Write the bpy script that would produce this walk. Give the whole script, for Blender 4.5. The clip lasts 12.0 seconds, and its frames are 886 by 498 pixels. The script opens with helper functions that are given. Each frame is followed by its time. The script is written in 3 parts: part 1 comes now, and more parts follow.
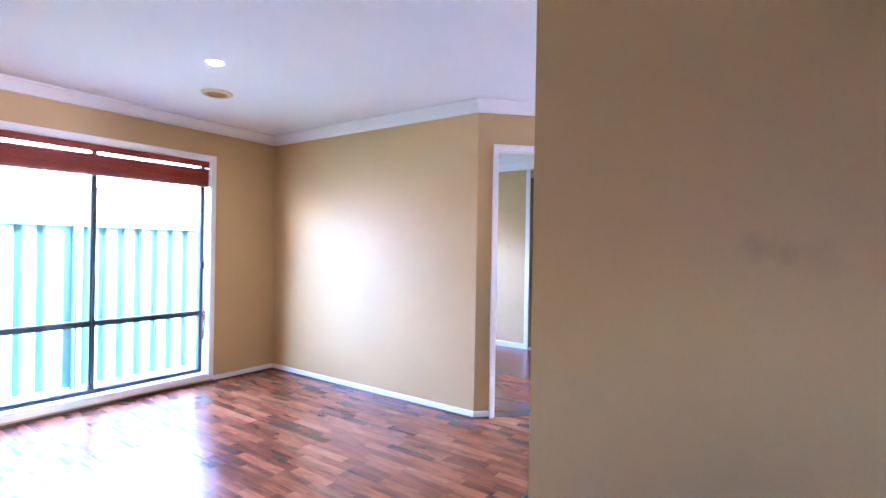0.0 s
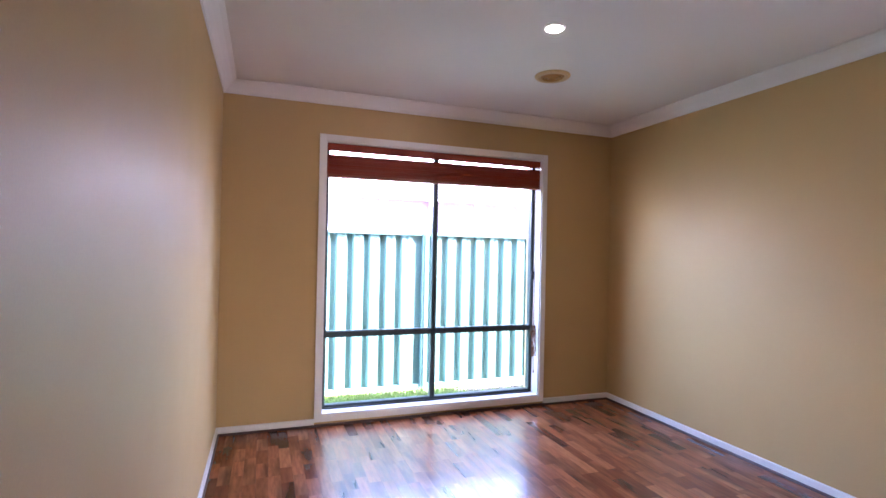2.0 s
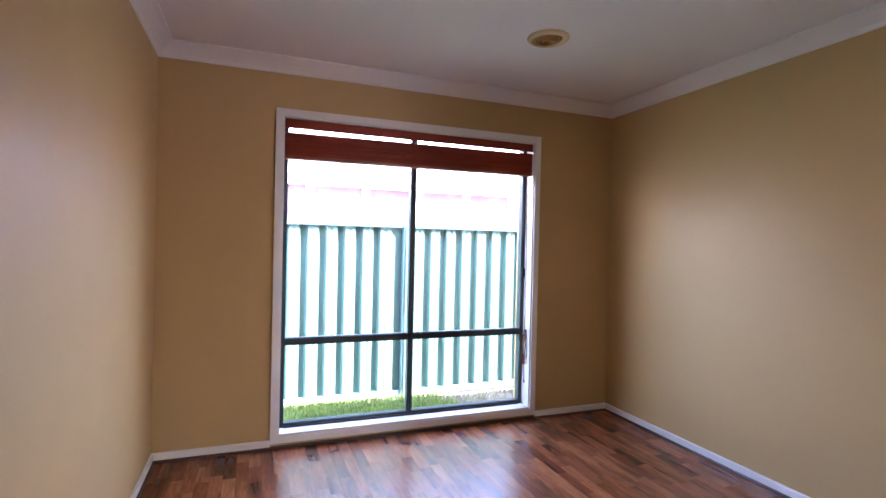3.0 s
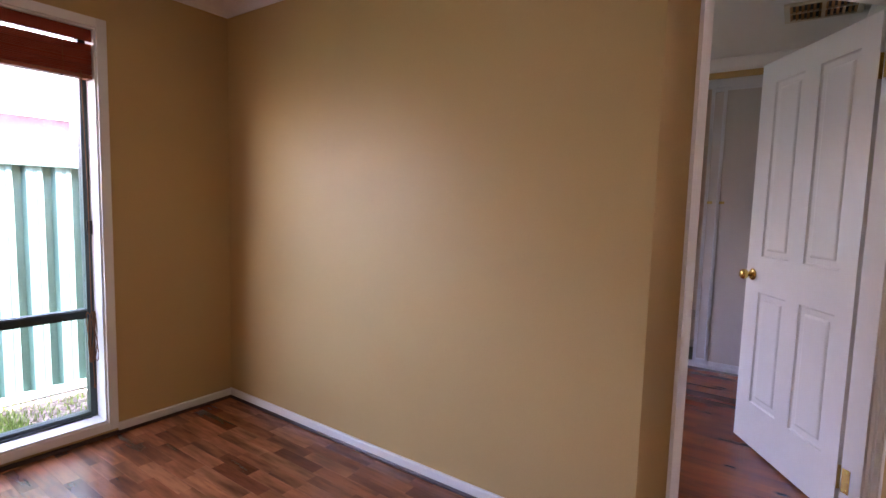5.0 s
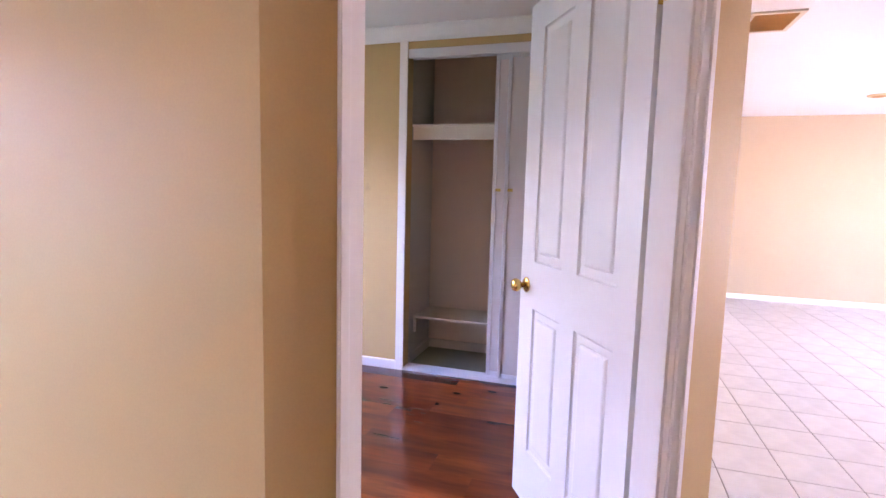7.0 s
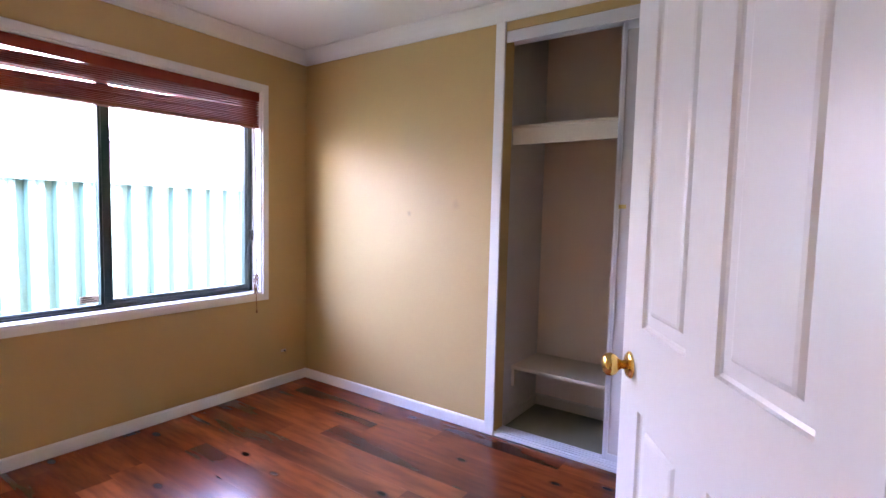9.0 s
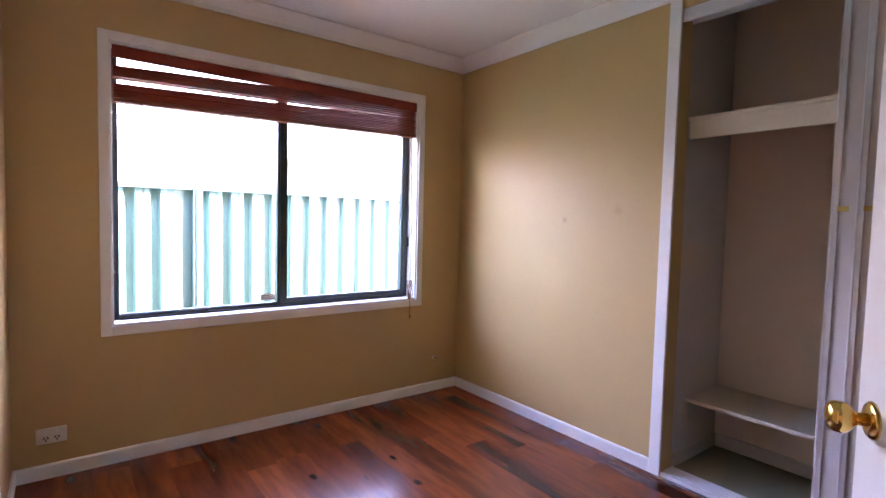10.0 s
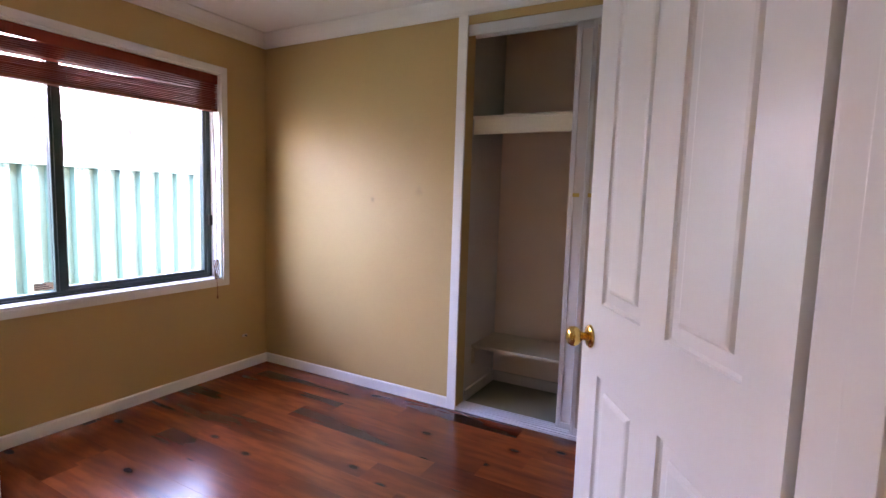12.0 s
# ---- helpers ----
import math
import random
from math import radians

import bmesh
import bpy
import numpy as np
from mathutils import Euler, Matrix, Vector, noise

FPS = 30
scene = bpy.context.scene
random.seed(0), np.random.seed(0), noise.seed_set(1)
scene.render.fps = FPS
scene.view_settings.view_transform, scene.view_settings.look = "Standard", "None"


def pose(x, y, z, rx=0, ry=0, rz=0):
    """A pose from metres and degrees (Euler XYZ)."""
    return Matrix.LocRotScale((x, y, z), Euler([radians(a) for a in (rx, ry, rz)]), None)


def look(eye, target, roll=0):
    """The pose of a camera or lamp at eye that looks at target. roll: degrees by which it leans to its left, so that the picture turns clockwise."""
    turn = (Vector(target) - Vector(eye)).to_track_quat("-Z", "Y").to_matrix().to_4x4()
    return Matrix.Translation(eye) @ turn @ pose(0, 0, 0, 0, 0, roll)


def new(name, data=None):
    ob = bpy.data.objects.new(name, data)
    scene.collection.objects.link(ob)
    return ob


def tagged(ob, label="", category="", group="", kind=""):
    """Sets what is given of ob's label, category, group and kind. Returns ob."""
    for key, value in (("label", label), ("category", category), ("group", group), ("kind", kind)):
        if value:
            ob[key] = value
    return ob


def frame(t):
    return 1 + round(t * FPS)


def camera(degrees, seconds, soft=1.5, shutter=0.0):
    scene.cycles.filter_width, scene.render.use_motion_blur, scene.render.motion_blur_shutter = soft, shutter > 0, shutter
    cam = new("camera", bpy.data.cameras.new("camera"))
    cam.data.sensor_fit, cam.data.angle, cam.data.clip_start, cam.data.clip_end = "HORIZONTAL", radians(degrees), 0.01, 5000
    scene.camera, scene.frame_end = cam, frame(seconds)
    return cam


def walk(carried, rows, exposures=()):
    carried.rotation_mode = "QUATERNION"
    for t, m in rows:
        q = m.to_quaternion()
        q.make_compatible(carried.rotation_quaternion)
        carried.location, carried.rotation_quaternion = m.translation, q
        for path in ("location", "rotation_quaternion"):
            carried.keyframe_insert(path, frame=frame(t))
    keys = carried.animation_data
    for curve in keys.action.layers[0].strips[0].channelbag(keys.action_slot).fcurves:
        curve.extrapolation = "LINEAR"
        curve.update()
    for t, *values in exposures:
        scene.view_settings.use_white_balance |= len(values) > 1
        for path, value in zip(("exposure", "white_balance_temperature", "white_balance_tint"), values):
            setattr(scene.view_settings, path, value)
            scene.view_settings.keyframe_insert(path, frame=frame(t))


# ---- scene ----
cam = camera(83.2, 12.0)
PATH = [
    (0, (0.75, 0.827, 1.3), (2.383, 1.982, 1.295), 1.0),
    (0.5, (0.836, 0.969, 1.281), (2.258, 2.375, 1.288), 1.1),
    (1, (0.973, 1.141, 1.296), (2.081, 2.807, 1.302), 1.1),
    (1.1, (0.98, 1.185, 1.29), (2.023, 2.891, 1.3), 1.1),
    (1.5, (1.01, 1.35, 1.287), (1.849, 3.165, 1.296), 1.1),
    (2, (1.09, 1.596, 1.287), (1.766, 3.479, 1.296), 1.2),
    (2.5, (1.212, 1.83, 1.301), (1.838, 3.73, 1.302), 1.3),
    (4.5, (1.915, 2.41, 1.272), (3.35, 3.794, 1.109), 1.8),
    (5, (2.224, 2.431, 1.267), (3.857, 3.573, 1.086), 1.6),
    (5.5, (2.474, 2.434, 1.283), (4.259, 3.311, 1.079), 1.5),
    (6, (2.806, 2.35, 1.288), (4.67, 3.042, 1.08), 1.6),
    (6.5, (3.074, 2.321, 1.284), (4.965, 2.939, 1.073), 1.5),
    (6.7, (3.188, 2.324, 1.291), (5.086, 2.917, 1.077), 1.5),
    (8.3, (3.922, 2.252, 1.273), (5.775, 2.982, 1.089), 1.5),
    (8.5, (3.995, 2.269, 1.277), (5.807, 3.099, 1.107), 1.5),
    (9, (4.181, 2.296, 1.282), (5.818, 3.436, 1.138), 1.4),
    (9.5, (4.276, 2.326, 1.292), (5.658, 3.766, 1.17), 1.3),
    (10, (4.318, 2.377, 1.25), (5.524, 3.968, 1.138), 1.4),
    (10.5, (4.288, 2.434, 1.263), (5.444, 4.062, 1.147), 1.4),
    (11, (4.215, 2.437, 1.275), (5.452, 4.0, 1.114), 1.8),
    (11.5, (4.148, 2.388, 1.279), (5.652, 3.692, 1.088), 1.9),
    (12, (4.03, 2.306, 1.294), (5.772, 3.267, 1.093), 1.8),
]
EXPOSURES = [(0, 7.0, 5200, 34), (1.1, 6.25, 5700, 34), (2.5, 5.5, 6400, 38), (4.5, 5.0, 7000, 32), (5, 5.4, 7400, 42), (5.5, 5.95, 6900, 36), (6.0, 6.4, 6500, 38), (6.5, 6.5, 6700, 48), (8.5, 6.62, 6700, 42), (9.5, 6.15, 6800, 44), (10.5, 6.02, 7100, 46), (12, 5.95, 7400, 42)]
TX, TY, TS = 5.668, 1.102, 0.303   # tile grid of the living room
walk(cam, [(t, look(eye, target, roll)) for t, eye, target, roll in PATH], EXPOSURES)

# ---- daylight ----
world = bpy.data.worlds.new("world")
scene.world = world
world.use_nodes = True
wn = world.node_tree.nodes
sky = wn.new("ShaderNodeTexSky")
sky.sky_type, sky.sun_disc = "NISHITA", False
sky.sun_elevation, sky.sun_rotation = radians(58), radians(118)
world.node_tree.links.new(sky.outputs["Color"], wn["Background"].inputs["Color"])
wn["Background"].inputs["Strength"].default_value = 0.15
sun = new("sun", bpy.data.lights.new("sun", "SUN"))
sun.data.energy, sun.data.angle, sun.data.color = 3.0, radians(0.5), (1.0, 0.95, 0.87)
sun.matrix_world = look((math.sin(radians(118)) * math.cos(radians(58)), math.cos(radians(118)) * math.cos(radians(58)), math.sin(radians(58))), (0, 0, 0))
# ---- materials ----
def nodes(name):
    m = bpy.data.materials.new(name)
    m.use_nodes = True
    return m, m.node_tree.nodes, m.node_tree.links, m.node_tree.nodes["Principled BSDF"]


def mix(ns, ln, fac, a, b, mode="MIX"):
    n = ns.new("ShaderNodeMix")
    n.data_type, n.blend_type = "RGBA", mode
    for sock, v in ((n.inputs[0], fac), (n.inputs[6], a), (n.inputs[7], b)):
        if hasattr(v, "is_output"):
            ln.new(v, sock)
        elif isinstance(v, (int, float)):
            sock.default_value = v
        else:
            sock.default_value = (*v, 1)
    return n.outputs[2]


def noise_tex(ns, ln, scale, detail=4, stretch=None):
    tc = ns.new("ShaderNodeTexCoord")
    n = ns.new("ShaderNodeTexNoise")
    n.inputs["Scale"].default_value, n.inputs["Detail"].default_value = scale, detail
    src = tc.outputs["Object"]
    if stretch:
        mp = ns.new("ShaderNodeMapping")
        mp.inputs["Scale"].default_value = stretch
        ln.new(src, mp.inputs["Vector"])
        src = mp.outputs["Vector"]
    ln.new(src, n.inputs["Vector"])
    return n.outputs["Fac"]


def ramp(ns, ln, fac, lo, hi):
    r = ns.new("ShaderNodeMapRange")
    r.inputs["From Min"].default_value, r.inputs["From Max"].default_value = lo, hi
    ln.new(fac, r.inputs["Value"])
    return r.outputs["Result"]


def surface(name, base, rough=0.5, metal=0.0, vary=0.08, big=1.2, fine=60, bump=0.1, depth=0.002, spec=0.5, stretch=None):
    m, ns, ln, p = nodes(name)
    c2 = tuple(v * (1 - vary * 2) for v in base)
    c = mix(ns, ln, ramp(ns, ln, noise_tex(ns, ln, big, 5, stretch), 0.3, 0.75), base, c2)
    f = noise_tex(ns, ln, fine, 3, stretch)
    c = mix(ns, ln, ramp(ns, ln, f, 0.35, 0.7), c, mix(ns, ln, vary, c, (0, 0, 0)))
    ln.new(c, p.inputs["Base Color"])
    p.inputs["Metallic"].default_value, p.inputs["Specular IOR Level"].default_value = metal, spec
    r = ns.new("ShaderNodeMapRange")
    r.inputs["To Min"].default_value, r.inputs["To Max"].default_value = max(0.02, rough - 0.06), min(1, rough + 0.06)
    ln.new(noise_tex(ns, ln, big * 3), r.inputs["Value"])
    ln.new(r.outputs["Result"], p.inputs["Roughness"])
    b = ns.new("ShaderNodeBump")
    b.inputs["Strength"].default_value, b.inputs["Distance"].default_value = bump, depth
    ln.new(f, b.inputs["Height"])
    ln.new(b.outputs["Normal"], p.inputs["Normal"])
    return m


def marked_wall(name, base, marks, rough):
    """Wall paint with a few soft round smudges at given places."""
    m = surface(name, base, rough, vary=0.04, fine=220, bump=0.12, depth=0.001, spec=0.4)
    ns, ln, p = m.node_tree.nodes, m.node_tree.links, m.node_tree.nodes["Principled BSDF"]
    c = p.inputs["Base Color"].links[0].from_socket
    geo = ns.new("ShaderNodeTexCoord").outputs["Object"]
    for place, size, amount in marks:
        d = ns.new("ShaderNodeVectorMath")
        d.operation = "DISTANCE"
        ln.new(geo, d.inputs[0])
        d.inputs[1].default_value = place
        wob = ns.new("ShaderNodeMath")
        wob.operation, wob.inputs[1].default_value = "MULTIPLY_ADD", size * 1.2
        ln.new(noise_tex(ns, ln, 1.2 / size), wob.inputs[0])
        ln.new(d.outputs["Value"], wob.inputs[2])
        r = ns.new("ShaderNodeMapRange")
        r.inputs["From Min"].default_value, r.inputs["From Max"].default_value = size * 0.7, size * 1.7
        r.inputs["To Min"].default_value, r.inputs["To Max"].default_value = amount, 0
        ln.new(wob.outputs[0], r.inputs["Value"])
        c = mix(ns, ln, r.outputs["Result"], c, (0.2, 0.15, 0.08))
    ln.new(c, p.inputs["Base Color"])
    return m


def board(name, colours, rough, grain, knots=0.0, coat=0.0, spec=0.5):
    """Printed wood boards: a tone for each board, streaked grain along y, dark knots."""
    m, ns, ln, p = nodes(name)
    info = ns.new("ShaderNodeObjectInfo").outputs["Random"]
    island = ns.new("ShaderNodeNewGeometry").outputs["Random Per Island"]
    add = ns.new("ShaderNodeMath")
    add.operation = "ADD"
    ln.new(info, add.inputs[0])
    ln.new(island, add.inputs[1])
    fr = ns.new("ShaderNodeMath")
    fr.operation = "FRACT"
    ln.new(add.outputs[0], fr.inputs[0])
    cr = ns.new("ShaderNodeValToRGB")
    cr.color_ramp.interpolation = "LINEAR"
    cr.color_ramp.elements[0].color, cr.color_ramp.elements[1].color = (*colours[0], 1), (*colours[-1], 1)
    for i, c in enumerate(colours[1:-1], 1):
        cr.color_ramp.elements.new(i / (len(colours) - 1)).color = (*c, 1)
    ln.new(fr.outputs[0], cr.inputs["Fac"])
    geo = ns.new("ShaderNodeNewGeometry").outputs["Position"]
    off = ns.new("ShaderNodeVectorMath")
    off.operation = "MULTIPLY_ADD"
    comb = ns.new("ShaderNodeCombineXYZ")
    for k in range(3):
        ln.new(fr.outputs[0], comb.inputs[k])
    ln.new(comb.outputs[0], off.inputs[0])
    off.inputs[1].default_value = (7, 13, 3)
    ln.new(geo, off.inputs[2])
    mp = ns.new("ShaderNodeMapping")
    mp.inputs["Scale"].default_value = (1, 0.14, 1)
    ln.new(off.outputs[0], mp.inputs["Vector"])
    n1 = ns.new("ShaderNodeTexNoise")
    n1.inputs["Scale"].default_value, n1.inputs["Detail"].default_value = grain, 6
    ln.new(mp.outputs[0], n1.inputs["Vector"])
    n2 = ns.new("ShaderNodeTexNoise")
    n2.inputs["Scale"].default_value, n2.inputs["Detail"].default_value = grain * 0.16, 3
    ln.new(mp.outputs[0], n2.inputs["Vector"])
    c = mix(ns, ln, ramp(ns, ln, n1.outputs["Fac"], 0.4, 0.75), cr.outputs[0], mix(ns, ln, 0.45, cr.outputs[0], (0.02, 0.006, 0.003)))
    c = mix(ns, ln, ramp(ns, ln, n2.outputs["Fac"], 0.46, 0.68), c, mix(ns, ln, 0.68, c, (0.02, 0.006, 0.004)))
    if knots:
        mp2 = ns.new("ShaderNodeMapping")
        mp2.inputs["Scale"].default_value = (1, 0.5, 1)
        ln.new(off.outputs[0], mp2.inputs["Vector"])
        v = ns.new("ShaderNodeTexVoronoi")
        v.voronoi_dimensions = "2D"
        v.inputs["Scale"].default_value = 2.6
        ln.new(mp2.outputs[0], v.inputs["Vector"])
        c = mix(ns, ln, ramp(ns, ln, v.outputs["Distance"], knots, knots * 0.3), c, (0.012, 0.006, 0.005))
    ln.new(c, p.inputs["Base Color"])
    rr = ns.new("ShaderNodeMapRange")
    rr.inputs["To Min"].default_value, rr.inputs["To Max"].default_value = rough - 0.01, rough + 0.02
    ln.new(n1.outputs["Fac"], rr.inputs["Value"])
    ln.new(rr.outputs[0], p.inputs["Roughness"])
    b = ns.new("ShaderNodeBump")
    b.inputs["Strength"].default_value, b.inputs["Distance"].default_value = 0.012, 0.001
    ln.new(n1.outputs["Fac"], b.inputs["Height"])
    ln.new(b.outputs["Normal"], p.inputs["Normal"])
    p.inputs["Specular IOR Level"].default_value = spec
    p.inputs["Coat Weight"].default_value, p.inputs["Coat Roughness"].default_value = coat, 0.12
    return m


def piecewise(name, base, vary, rough, mottled, fine=40):
    """Alike pieces that differ a little in tone."""
    m = surface(name, base, rough, vary=mottled, big=6, fine=fine, bump=0.15)
    ns, ln, p = m.node_tree.nodes, m.node_tree.links, m.node_tree.nodes["Principled BSDF"]
    c = p.inputs["Base Color"].links[0].from_socket
    r = ns.new("ShaderNodeMapRange")
    r.inputs["To Min"].default_value, r.inputs["To Max"].default_value = 0, vary
    a = ns.new("ShaderNodeMath")
    a.operation = "ADD"
    ln.new(ns.new("ShaderNodeObjectInfo").outputs["Random"], a.inputs[0])
    ln.new(ns.new("ShaderNodeNewGeometry").outputs["Random Per Island"], a.inputs[1])
    fr = ns.new("ShaderNodeMath")
    fr.operation = "FRACT"
    ln.new(a.outputs[0], fr.inputs[0])
    ln.new(fr.outputs[0], r.inputs["Value"])
    ln.new(mix(ns, ln, r.outputs[0], c, (0.02, 0.02, 0.02)), p.inputs["Base Color"])
    return m


TAN = (0.555, 0.378, 0.165)
M_wall = marked_wall("tan_wall_paint", TAN, [((6.68, 4.307, 1.273), 0.022, 0.45), ((6.68, 3.95, 1.33), 0.035, 0.22), ((2.638, 0.93, 1.32), 0.06, 0.3), ((2.638, 0.86, 1.3), 0.05, 0.25), ((2.638, 0.78, 1.29), 0.07, 0.18)], 0.48)
# living room walls: a paler, less yellow base colour than TAN
M_living = surface("living_wall_paler", (0.55, 0.43, 0.285), 0.5, vary=0.04, fine=220, bump=0.12, depth=0.001, spec=0.4)
M_ceiling = surface("ceiling_paint", (0.8, 0.79, 0.78), 0.85, vary=0.02, fine=150, bump=0.08)
M_white = surface("white_gloss_paint", (0.8, 0.79, 0.78), 0.42, vary=0.01, fine=90, bump=0.0, depth=0.001)
M_door = surface("white_door_paint", (0.79, 0.78, 0.77), 0.3, vary=0.008, fine=60, bump=0.12, depth=0.001, stretch=(1, 1, 0.05))
M_grey = surface("grey_closet_lining", (0.58, 0.55, 0.5), 0.6, vary=0.05, fine=80)
M_beige = surface("beige_paint", (0.72, 0.6, 0.5), 0.6, vary=0.04, fine=120)
M_panel = surface("grey_vinyl_panel", (0.58, 0.53, 0.52), 0.5, vary=0.04, fine=120)
M_alu = surface("brushed_aluminium", (0.72, 0.73, 0.78), 0.35, metal=0.35, vary=0.04, fine=200)
M_green = surface("dark_green_aluminium", (0.045, 0.075, 0.075), 0.35, vary=0.1, fine=90)
M_brass = surface("polished_brass", (0.83, 0.55, 0.16), 0.16, metal=1.0, vary=0.06, fine=40, bump=0.03)
M_oldbrass = surface("dull_brass", (0.5, 0.25, 0.07), 0.42, metal=0.3, vary=0.1, fine=60)
M_flange = surface("aged_cream_metal", (0.72, 0.52, 0.27), 0.45, vary=0.1, fine=60)
M_brown = surface("dark_brown_bead", (0.07, 0.03, 0.02), 0.45, vary=0.2, fine=60)
M_blind = surface("cedar_red_slat", (0.32, 0.05, 0.02), 0.5, spec=0.25, vary=0.1, big=3, fine=30, stretch=(0.1, 1, 8))
M_rail = surface("cedar_bottom_rail", (0.36, 0.10, 0.045), 0.42, vary=0.12, big=3, fine=30, stretch=(0.1, 1, 8))
M_cord = surface("brown_cord", (0.3, 0.13, 0.06), 0.8)
M_dark = surface("black_plastic", (0.02, 0.02, 0.022), 0.4)
M_cream = surface("cream_plastic", (0.78, 0.73, 0.62), 0.4, vary=0.03)
M_shelf = surface("cream_melamine", (0.62, 0.55, 0.44), 0.45, vary=0.04)
M_carpet = surface("grey_green_carpet", (0.36, 0.36, 0.26), 0.95, vary=0.2, fine=400, bump=0.6, depth=0.004)
M_tape = surface("yellow_tape", (0.6, 0.42, 0.1), 0.6)
M_label = surface("beige_label", (0.78, 0.62, 0.48), 0.6)
M_lam = board("laminate_blocks", [(0.15, 0.04, 0.018), (0.36, 0.115, 0.045), (0.48, 0.18, 0.075), (0.26, 0.075, 0.03), (0.42, 0.14, 0.056)], 0.225, 60, coat=0.0, spec=0.6)
M_vinyl = board("vinyl_planks", [(0.17, 0.036, 0.012), (0.27, 0.062, 0.018), (0.34, 0.085, 0.024), (0.21, 0.046, 0.014)], 0.22, 34, knots=0.055, coat=0.0, spec=0.45)
M_under = surface("floor_joint", (0.04, 0.018, 0.012), 0.6)
M_grout = surface("dark_grout", (0.16, 0.155, 0.15), 0.8)
M_tile = piecewise("pale_floor_tile", (0.66, 0.66, 0.66), 0.06, 0.37, 0.07, 14)
M_fence = surface("green_steel_fence", (0.1, 0.215, 0.215), 0.4, vary=0.08, big=2, fine=30)
M_soil = surface("dry_soil", (0.46, 0.44, 0.42), 0.95, vary=0.2, big=2, fine=40, bump=0.6, depth=0.02)
# soil colour with the house's shade painted in
M_bed = surface("shaded_soil", (0.085, 0.075, 0.045), 0.95, vary=0.25, big=3, fine=40, bump=0.6, depth=0.02)
M_stone = piecewise("gravel_stone", (0.24, 0.22, 0.2), 0.6, 0.85, 0.1)
M_grass = piecewise("grass_blade", (0.14, 0.27, 0.04), 0.4, 0.6, 0.1)
M_brick = surface("pinkish_brick", (0.2, 0.135, 0.165), 0.85, vary=0.15, big=4, fine=25)
M_roof = surface("pale_roof", (0.34, 0.36, 0.39), 0.7, vary=0.08, fine=20)
M_ext = surface("outside_render", (0.45, 0.36, 0.28), 0.8)

M_glass, gn, gl, gp = nodes("window_glass")
gp.inputs["Base Color"].default_value = (1, 1, 1, 1)
gp.inputs["Roughness"].default_value, gp.inputs["Transmission Weight"].default_value, gp.inputs["IOR"].default_value = 0.0, 1.0, 1.1
M_light, gn, gl, gp = nodes("lit_lamp_glass")
gp.inputs["Emission Color"].default_value = (1, 0.93, 0.82, 1)
gp.inputs["Emission Strength"].default_value = 8.0


# ---- builders ----
def box(bm, x0, x1, y0, y1, z0, z1, bevel=0.0):
    r = bmesh.ops.create_cube(bm, size=1)
    for v in r["verts"]:
        v.co = Vector((x0 + (v.co.x + 0.5) * (x1 - x0), y0 + (v.co.y + 0.5) * (y1 - y0), z0 + (v.co.z + 0.5) * (z1 - z0)))
    if bevel:
        es = {e for v in r["verts"] for e in v.link_edges}
        bmesh.ops.bevel(bm, geom=list(es), offset=bevel, segments=2, affect="EDGES", profile=0.7)
    return bm


def boxed(*b, bevel=0.0):
    return box(bmesh.new(), *b, bevel=bevel)


def lathe(bm, profile, m=None, n=28):
    """A turned shape round z from (radius, height) pairs."""
    m = m or Matrix()
    rings = [[bm.verts.new(m @ Vector((r * math.cos(2 * math.pi * i / n), r * math.sin(2 * math.pi * i / n), z))) for i in range(n)] for r, z in profile]
    for a, b in zip(rings, rings[1:]):
        for i in range(n):
            bm.faces.new((a[i], a[(i + 1) % n], b[(i + 1) % n], b[i]))
    bm.faces.new(rings[0][::-1])
    bm.faces.new(rings[-1])
    bmesh.ops.recalc_face_normals(bm, faces=bm.faces)
    return bm


def sweep(bm, pts, profile):
    """A moulding along a line of corners, mitred; the profile's first number points to the right of the way."""
    pts = [Vector(p) for p in pts]
    rows = []
    for i, p in enumerate(pts):
        ns = []
        if i:
            d = (p - pts[i - 1]).normalized()
            ns.append(Vector((d.y, -d.x)))
        if i < len(pts) - 1:
            d = (pts[i + 1] - p).normalized()
            ns.append(Vector((d.y, -d.x)))
        n = sum(ns, Vector((0, 0))).normalized()
        n = n / n.dot(ns[0])
        rows.append([bm.verts.new((p.x + n.x * o, p.y + n.y * o, z)) for o, z in profile])
    k = len(profile)
    for a, b in zip(rows, rows[1:]):
        for i in range(k):
            bm.faces.new((a[i], a[(i + 1) % k], b[(i + 1) % k], b[i]))
    bm.faces.new(rows[0])
    bm.faces.new(rows[-1][::-1])
    bmesh.ops.recalc_face_normals(bm, faces=bm.faces)
    return bm


def cord_mesh(bm, pts, r, n=6):
    pts = [Vector(p) for p in pts]
    rings = []
    for i, p in enumerate(pts):
        d = (pts[min(i + 1, len(pts) - 1)] - pts[max(i - 1, 0)]).normalized()
        q = d.to_track_quat("Z", "Y")
        rings.append([bm.verts.new(p + q @ Vector((r * math.cos(6.2832 * k / n), r * math.sin(6.2832 * k / n), 0))) for k in range(n)])
    for a, b in zip(rings, rings[1:]):
        for k in range(n):
            bm.faces.new((a[k], a[(k + 1) % n], b[(k + 1) % n], b[k]))
    return bm


def finish(name, bm, material, smooth=False):
    bm.normal_update()
    me = bpy.data.meshes.new(name)
    bm.to_mesh(me)
    bm.free()
    me.materials.append(material)
    if smooth:
        for p in me.polygons:
            p.use_smooth = True
    return me


